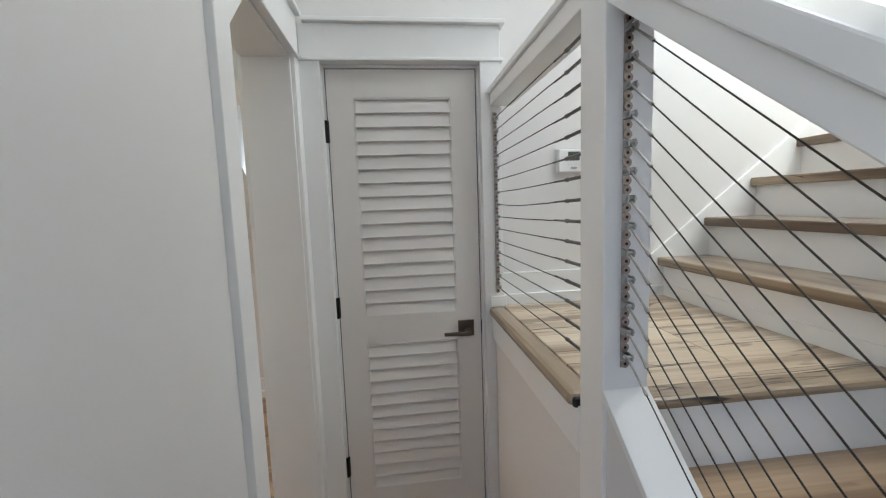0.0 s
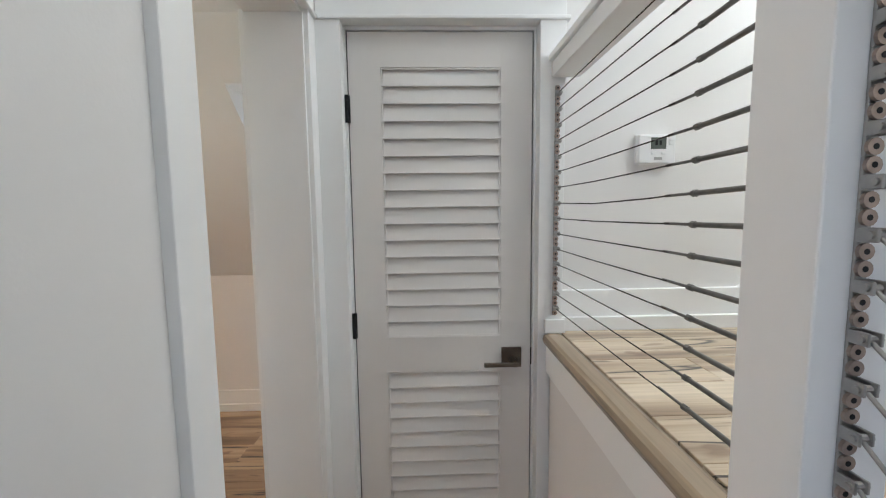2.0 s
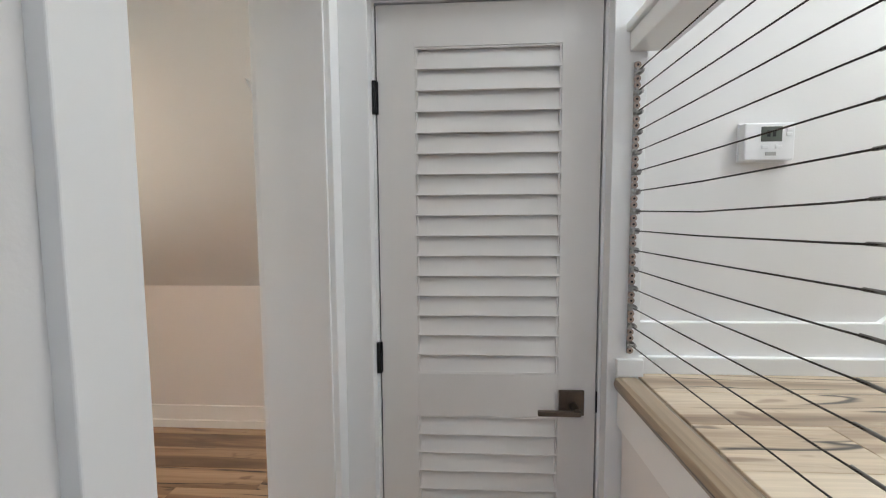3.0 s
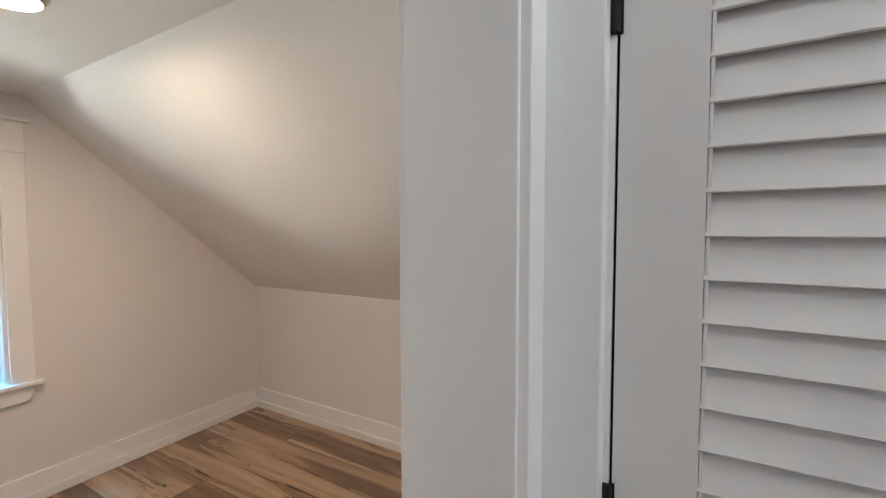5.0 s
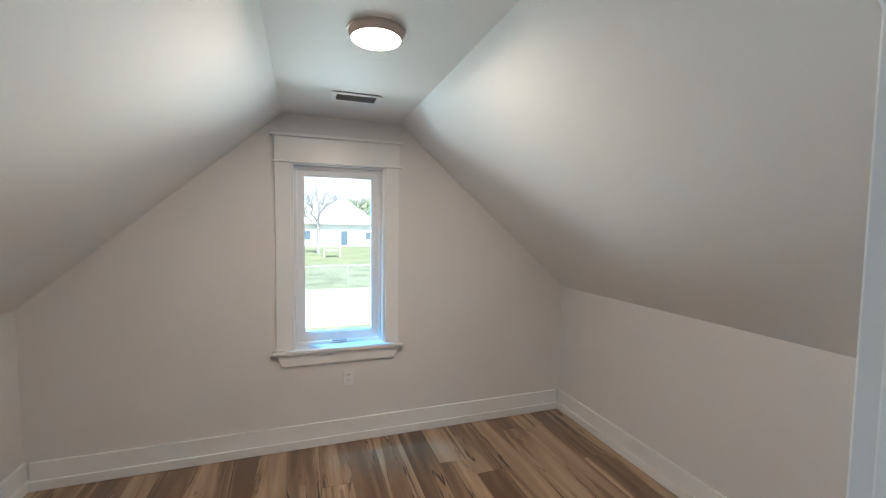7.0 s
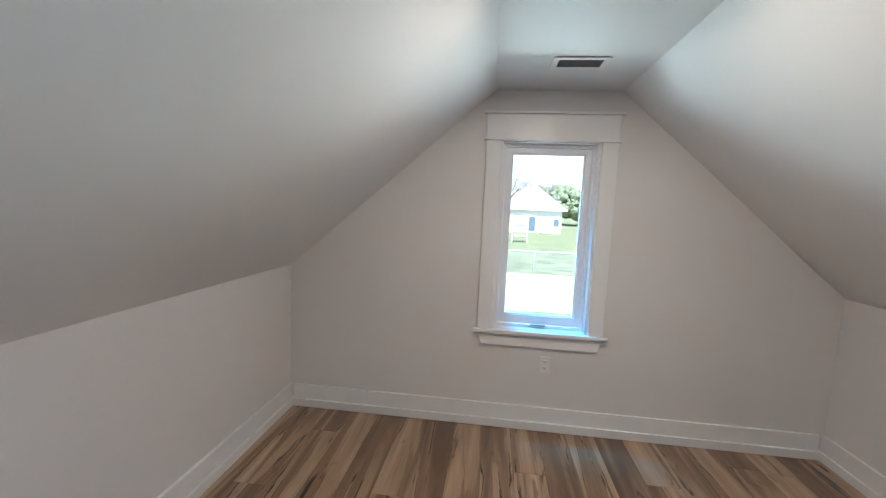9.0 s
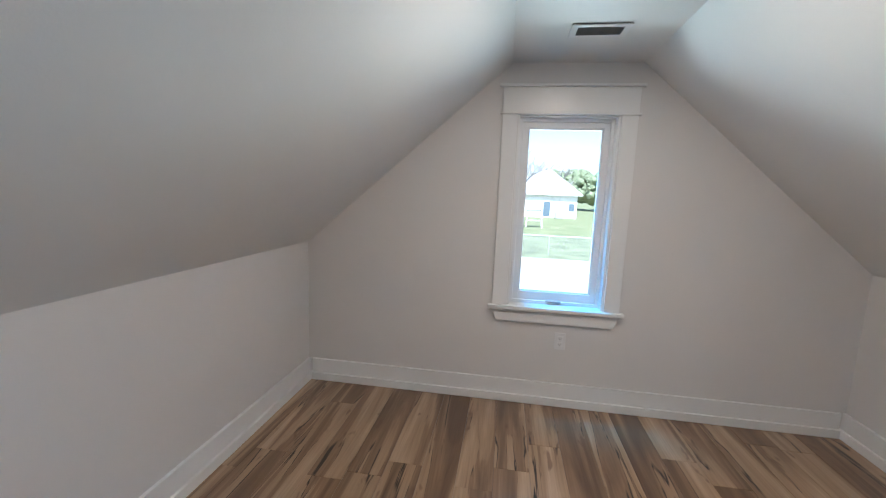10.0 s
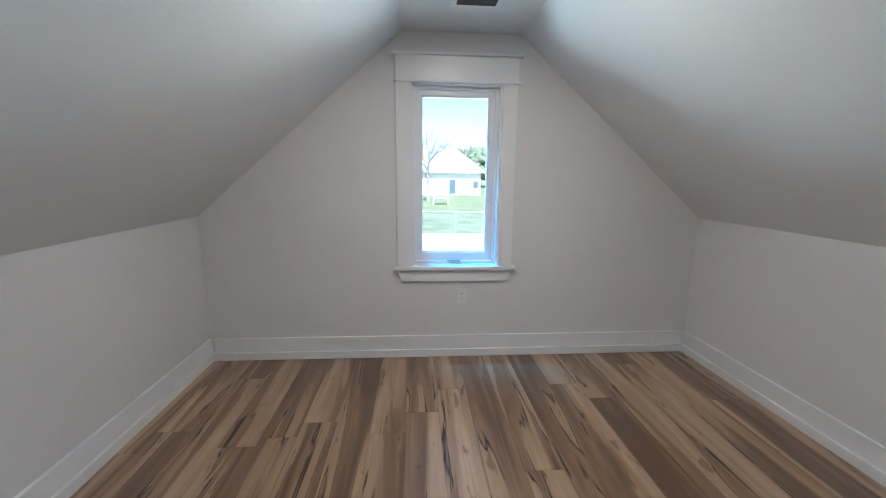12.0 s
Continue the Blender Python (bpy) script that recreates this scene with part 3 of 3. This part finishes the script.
def window():
    w = tagged(new("window_1"), "white vinyl casement window with flat craftsman trim", "window", kind="structure")
    xo = XW - 0.165
    a, b = XW + 0.001, XW + 0.02
    part("casing", bx(a, b, WY0 - 0.098, WY0 - 0.004, 0.668, 1.880, bev=0.002), M_TRIM, w)
    part("casing", bx(a, b, WY1 + 0.004, WY1 + 0.098, 0.668, 1.880, bev=0.002), M_TRIM, w)
    part("head_bead", bx(a, b + 0.01, WY0 - 0.112, WY1 + 0.112, 1.880, 1.893, bev=0.003), M_TRIM, w)
    part("head_board", bx(a, b + 0.002, WY0 - 0.099, WY1 + 0.099, 1.893, 2.042, bev=0.002), M_TRIM, w)
    part("head_cap", bx(a, b + 0.022, WY0 - 0.122, WY1 + 0.122, 2.042, 2.060, bev=0.003), M_TRIM, w)
    part("window_sill", bx(XW - 0.09, XW + 0.045, WY0 - 0.002, WY1 + 0.002, 0.644, 0.667, bev=0.003), M_TRIM, w)
    part("sill_nose", bx(a, XW + 0.046, WY0 - 0.125, WY1 + 0.125, 0.6445, 0.6675, bev=0.004), M_TRIM, w)
    part("apron", pr([(WY0 - 0.098, 0.643), (WY0 - 0.068, 0.56), (WY1 + 0.068, 0.56), (WY1 + 0.098, 0.643)], "x", a, b, bev=0.002), M_TRIM, w)
    # jamb lining
    part("lining", bx(xo, XW - 0.001, WY0 - 0.001, WY0 + 0.012, 0.668, 1.884), M_TRIM, w)
    part("lining", bx(xo, XW - 0.001, WY1 - 0.012, WY1 + 0.001, 0.668, 1.884), M_TRIM, w)
    part("lining", bx(xo, XW - 0.001, WY0 + 0.012, WY1 - 0.012, 1.873, 1.886), M_TRIM, w)
    # fixed frame, then the sash
    fy0, fy1, fz0, fz1 = WY0 + 0.012, WY1 - 0.012, 0.668, 1.873
    xf0, xf1 = xo + 0.02, xo + 0.10

    def ring(name, y0, y1, z0, z1, wd, x0, x1, mt, parent, low=0.0):
        part(name, bx(x0, x1, y0, y0 + wd, z0, z1, bev=0.003), mt, parent)
        part(name, bx(x0, x1, y1 - wd, y1, z0, z1, bev=0.003), mt, parent)
        part(name, bx(x0, x1, y0 + wd - 0.002, y1 - wd + 0.002, z1 - wd, z1, bev=0.003), mt, parent)
        part(name, bx(x0, x1, y0 + wd - 0.002, y1 - wd + 0.002, z0, z0 + (low or wd), bev=0.003), mt, parent)
    ring("window_frame", fy0, fy1, fz0, fz1, 0.022, xf0, xf1, M_VINYL, w)
    ring("sash", fy0 + 0.02, fy1 - 0.02, fz0 + 0.02, fz1 - 0.02, 0.038, xf0 + 0.01, xf1 - 0.02, M_VINYL, w, 0.058)
    ring("glazing_bead", -0.446, 0.022, 0.743, 1.818, 0.011, xf0 + 0.02, xf1 - 0.028, M_VINYL, w)
    g = part("pane", bx(xf0 + 0.03, xf0 + 0.036, -0.45, 0.026, 0.74, 1.82), M_GLASS, w)
    g.visible_shadow = False
    bm = bmesh.new()
    box(bm, xf1 - 0.001, xf1 + 0.014, -0.262, -0.162, 0.683, 0.697, bev=0.005)
    rod(bm, (xf1 + 0.012, -0.25, 0.692), (xf1 + 0.016, -0.175, 0.694), 0.005, 8)
    part("crank_handle", bm, M_GREY, w, "folded grey crank handle")
    part("sash_lock", bx(xf1 - 0.002, xf1 + 0.01, fy0 + 0.004, fy0 + 0.014, 0.86, 0.95, bev=0.002), M_VINYL, w)


window()

# ---- outlet, ceiling lamp, vent ----


def outlet():
    o = thing("wall_outlet", "white double wall outlet below the window", "outlet", (XW, -0.157, 0.444))
    part("cover_plate", bx(0.0, 0.005, -0.035, 0.035, -0.057, 0.057, bev=0.002), M_PLASTIC, o)
    for z in (-0.02, 0.02):
        s = part("socket", bx(0.004, 0.0075, -0.017, 0.017, z - 0.0145, z + 0.0145, bev=0.003), M_PLASTIC, o)
        for y in (-0.0065, 0.0065):
            part("slot", bx(0.0074, 0.0079, y - 0.0013, y + 0.0013, z - 0.002, z + 0.006), M_BLACK, s)
        part("slot", bx(0.0074, 0.0079, -0.002, 0.002, z - 0.010, z - 0.006), M_BLACK, s)


outlet()


def ceiling_lamp():
    c = thing("ceiling_light", "round flush ceiling light glowing warm white", "light", (-1.64, -0.19, ZC))
    bm = bmesh.new()
    rod(bm, (0, 0, -0.0305), (0, 0, -0.004), 0.0905, 48, 0.1)
    rod(bm, (0, 0, -0.008), (0, 0, 0), 0.104, 48)
    part("rim", bm, M_RIM, c, "rim coloured warm as if lit by the diffuser")
    bm = bmesh.new()
    rod(bm, (0, 0, -0.031), (0, 0, -0.029), 0.086, 48, 0.088)
    part("diffuser", bm, M_LED, c, "glowing warm diffuser")


ceiling_lamp()


def vent():
    v = thing("ceiling_vent", "white metal ceiling vent with dark slats", "vent", (-2.44, -0.165, ZC - 0.003))
    for a in ((-0.075, 0.075, -0.135, -0.105), (-0.075, 0.075, 0.105, 0.135), (-0.075, -0.05, -0.105, 0.105), (0.05, 0.075, -0.105, 0.105)):
        part("frame", bx(*a, -0.006, 0, bev=0.001), M_PLASTIC, v)
    # black sheet in place of the unlit depth behind the slats
    part("backing", bx(-0.066, 0.072, -0.12, 0.12, -0.001, 0.003), M_DARK, v)
    me = None
    for i in range(8):
        x = -0.043 + 0.0123 * i
        if me is None:
            bm = bmesh.new()
            prism(bm, [(-0.005, -0.0005), (0.004, -0.0085), (0.005, -0.0078), (-0.004, 0.0)], "y", -0.105, 0.105)
            ob = part("slat", bm, M_GREY, v)
            me = ob.data
        else:
            ob = new("slat", me)
            ob.parent = v
        ob.location = (x, 0, 0)
    for y in (-0.12, 0.12):
        bm = bmesh.new()
        rod(bm, (0, y, -0.0075), (0, y, -0.006), 0.004, 10)
        part("screw", bm, M_PLASTIC, v)


vent()

# ---- outside ----
ZG = -1.7


def ground_mat():
    m = bpy.data.materials.new("lawn_and_road")
    m.use_nodes = True
    n, l = m.node_tree.nodes, m.node_tree.links
    p = n["Principled BSDF"]
    geo = n.new("ShaderNodeNewGeometry")
    nz = n.new("ShaderNodeTexNoise")
    nz.inputs["Scale"].default_value, nz.inputs["Detail"].default_value = 0.6, 8
    l.new(geo.outputs["Position"], nz.inputs["Vector"])
    r = n.new("ShaderNodeValToRGB")
    for e, pos, c in zip(r.color_ramp.elements, (0.35, 0.65), ((0.16, 0.19, 0.08), (0.27, 0.27, 0.14))):
        e.position, e.color = pos, (*c, 1)
    l.new(nz.outputs["Fac"], r.inputs["Fac"])
    l.new(r.outputs["Color"], p.inputs["Base Color"])
    p.inputs["Roughness"].default_value = 0.95
    return m


bm = bmesh.new()
box(bm, -900, 900, -900, 900, ZG - 1, ZG)
structure("ground", bm, ground_mat(), "green lawn")
M_CONC = mat("pale_concrete", (0.55, 0.53, 0.50), 0.9, vary=0.1, vscale=0.5)
M_DRY = mat("dry_grass", (0.22, 0.24, 0.14), 0.95, vary=0.35, vscale=0.8)
bm = bmesh.new()
box(bm, -20.3, -13.0, -300, 300, ZG, ZG + 0.03)
structure("road", bm, M_CONC, "pale sunlit road")
bm = bmesh.new()
box(bm, -33.0, -20.3, -300, 300, ZG, ZG + 0.015)
structure("verge", bm, M_DRY, "dry grass verge")


def fence():
    f = thing("fence", "low chain-link fence with grey posts", "fence", (-21.5, 0, ZG))
    for i in range(14):
        part("post", rd((0, -19.1 + i * 2.6, 0), (0, -19.1 + i * 2.6, 1.06), 0.025), M_FENCE, f)
    part("top_rail", rd((0, -21, 1.03), (0, 20, 1.03), 0.02), M_FENCE, f)
    bm = bmesh.new()
    for i in range(160):
        y = -20 + i * 0.25
        rod(bm, (0, y, 0), (0, y + 0.6, 1.0), 0.004, 4)
        rod(bm, (0, y + 0.6, 0), (0, y, 1.0), 0.004, 4)
    w = part("mesh", bm, M_FENCE, f)
    w["kind"] = "stuff"


fence()


def far_house():
    h = thing("house", "white single-storey house with grey hip roof", "house", (-58, 4, ZG))
    y0, y1, d, e = -6.0, 4.9, 9.0, 3.3
    part("wall", bx(-d, 0, y0, y1, 0, e), M_SIDING, h)
    bm = bmesh.new()
    o = 0.6
    c = [(-d - o, y0 - o, e), (o, y0 - o, e), (o, y1 + o, e), (-d - o, y1 + o, e)]
    vs = [bm.verts.new(q) for q in c]
    ra, rb = bm.verts.new((-d / 2, 0.6, e + 3.5)), bm.verts.new((-d / 2, 1.6, e + 3.5))
    bm.faces.new(vs)
    bm.faces.new((vs[0], vs[1], ra))
    bm.faces.new((vs[1], vs[2], rb, ra))
    bm.faces.new((vs[2], vs[3], rb))
    bm.faces.new((vs[3], vs[0], ra, rb))
    part("roof", bm, M_ROOF, h)
    part("eave", bx(o - 0.1, o + 0.02, y0 - o, y1 + o, e - 0.2, e + 0.02), M_SIDING, h)
    for y, w, za, zb in ((-4.2, 1.4, 0.9, 2.3), (0.9, 1.1, 0.1, 2.3), (4.2, 0.9, 0.9, 2.1)):
        wd = part("window", bx(-0.02, 0.06, y - w / 2, y + w / 2, za, zb), M_SIDING, h)
        part("pane", bx(0.05, 0.075, y - w / 2 + 0.1, y + w / 2 - 0.1, za + 0.1, zb - 0.1), M_FARDARK, wd)
    part("porch_post", bx(0.2, 0.45, -2.6, -2.35, 0, e - 0.2), M_WOODPOST, h)


far_house()


def bare_tree(x, y, h, seed):
    t = thing("tree", "bare grey deciduous tree with fine branches", "tree", (x, y, ZG))
    rng = random.Random(seed)
    tr, tw = bmesh.new(), bmesh.new()

    def grow(bm2, p, d, ln, r, depth):
        q = p + d * ln
        rod(bm2 if depth < 2 else tw, p, q, r, 6 if depth < 2 else 4, r * 0.65)
        if depth == 5:
            return
        for _ in range(3 if depth < 4 else 2):
            nd = (d + Vector((rng.uniform(-1, 1), rng.uniform(-1, 1), rng.uniform(-0.3, 0.6))) * 0.9).normalized()
            grow(bm2, p + d * ln * rng.uniform(0.6, 1.0), nd, ln * rng.uniform(0.66, 0.9), r * 0.68, depth + 1)
    grow(tr, Vector((0, 0, 0)), Vector((0, 0, 1)), h * 0.24, h * 0.017, 0)
    part("trunk", tr, M_BARK, t)
    part("crown", tw, M_BARK, t, "fine bare twigs")


bare_tree(-45, 1.0, 11.5, 3)
bare_tree(-78, 7.0, 15.0, 8)


def leafy_tree(x, y, h, r, seed):
    t = thing("tree", "distant dense green tree", "tree", (x, y, ZG))
    rng = random.Random(seed)
    part("trunk", rd((0, 0, 0), (0, 0, h * 0.5), 0.25), M_BARK, t)
    bm = bmesh.new()
    for i in range(260):
        a, u = rng.uniform(0, 6.283), rng.uniform(-1, 1)
        k = rng.uniform(0.6, 1.05) * (1 - u * u) ** 0.5
        c = Vector((math.cos(a) * r * k, math.sin(a) * r * k, h * 0.62 + u * h * 0.38))
        bmesh.ops.create_icosphere(bm, subdivisions=1, radius=rng.uniform(0.35, 0.9) * r * 0.24, matrix=Matrix.Translation(c) @ pose(0, 0, 0, rng.uniform(0, 90), rng.uniform(0, 90), 0))
    part("crown", bm, M_LEAF, t)


for i, (x, y, h, r) in enumerate(((-95, 9.5, 8.2, 4), (-98, 14.5, 8.6, 5), (-92, 19, 7.5, 5), (-100, 27, 9, 6), (-97, 35, 8, 5), (-99, -30, 7, 6))):
    leafy_tree(x, y, h, r, i)


def yard_swing(x, y):
    t = thing("garden_swing", "white metal garden swing on the lawn", "swing", (x, y, ZG))
    for a in (-0.75, 0.75):
        for b in (-0.5, 0.5):
            part("leg", rd((b, a, 0), (0, a * 0.85, 1.6), 0.045), M_SIDING, t)
    part("top_bar", rd((0, -0.7, 1.6), (0, 0.7, 1.6), 0.05), M_SIDING, t)
    part("seat", bx(-0.3, 0.3, -0.5, 0.5, 0.6, 0.68, bev=0.02), M_SIDING, t)
    part("canopy", pr([(-0.75, 1.55), (-0.5, 1.78), (0.5, 1.78), (0.75, 1.55), (0.5, 1.7), (-0.5, 1.7)], "x", -0.45, 0.45), M_GREY, t)


yard_swing(-40, 2.1)


def covered_grill(x, y):
    t = thing("covered_grill", "dark grey covered grill beside the house", "grill", (x, y, ZG))
    bm = bmesh.new()
    prism(bm, [(-0.55, 0), (0.55, 0), (0.5, 0.9), (0.3, 1.3), (0.0, 1.4), (-0.35, 1.2), (-0.5, 0.85)], "x", -0.4, 0.4)
    bmesh.ops.bevel(bm, geom=list(bm.edges), offset=0.05, segments=2, affect='EDGES')
    part("cover", bm, M_GREY, t)


covered_grill(-57, 6.5)

# ---- planks, last ----


def planks(parent, x0, x1, y0, y1, z, width, length, seed, mt):
    """Boards along x, each its own piece, laid with staggered ends and a hairline bevel."""
    rng = random.Random(seed)
    cache = {}
    y = y0 - width * 0.35
    while y < y1 - 0.002:
        ya, yb = max(y, y0), min(y + width, y1)
        x = x0 - rng.uniform(0.1, 0.9) * length
        while x < x1 - 0.002:
            xa, xb = max(x, x0), min(x + length, x1)
            if xb - xa > 0.004 and yb - ya > 0.004:
                key = (round(xb - xa, 4), round(yb - ya, 4))
                if key not in cache:
                    dx, dy, g, c = key[0] / 2, key[1] / 2, 0.0004, 0.0012
                    vs = [(s * (dx - g - k), u * (dy - g - k), zz) for zz, k in ((-0.012, 0), (-c, 0), (0, c)) for s, u in ((-1, -1), (1, -1), (1, 1), (-1, 1))]
                    fs = [(8, 9, 10, 11)] + [(l0 + i, l0 + (i + 1) % 4, l0 + 4 + (i + 1) % 4, l0 + 4 + i) for l0 in (0, 4) for i in range(4)]
                    me = bpy.data.meshes.new("plank")
                    me.from_pydata(vs, [], fs)
                    me.materials.append(mt)
                    cache[key] = me
                ob = new("plank", cache[key])
                ob.location = ((xa + xb) / 2, (ya + yb) / 2, z)
                ob.parent = parent
            x += length
        y += width


planks(floor, XW, XE - 0.02, YS, YN, 0.0, 0.18, 1.83, 11, M_PLANK)
planks(floor, XE - 0.02, XR0, -4.0, 0.0, 0.0, 0.18, 1.22, 12, M_PLANK)
landing = bpy.data.objects["stairs"]
planks(landing, XR0 + 0.05, XS, -0.87, -0.02, ZL + 0.001, 0.155, 1.22, 13, M_TREAD)
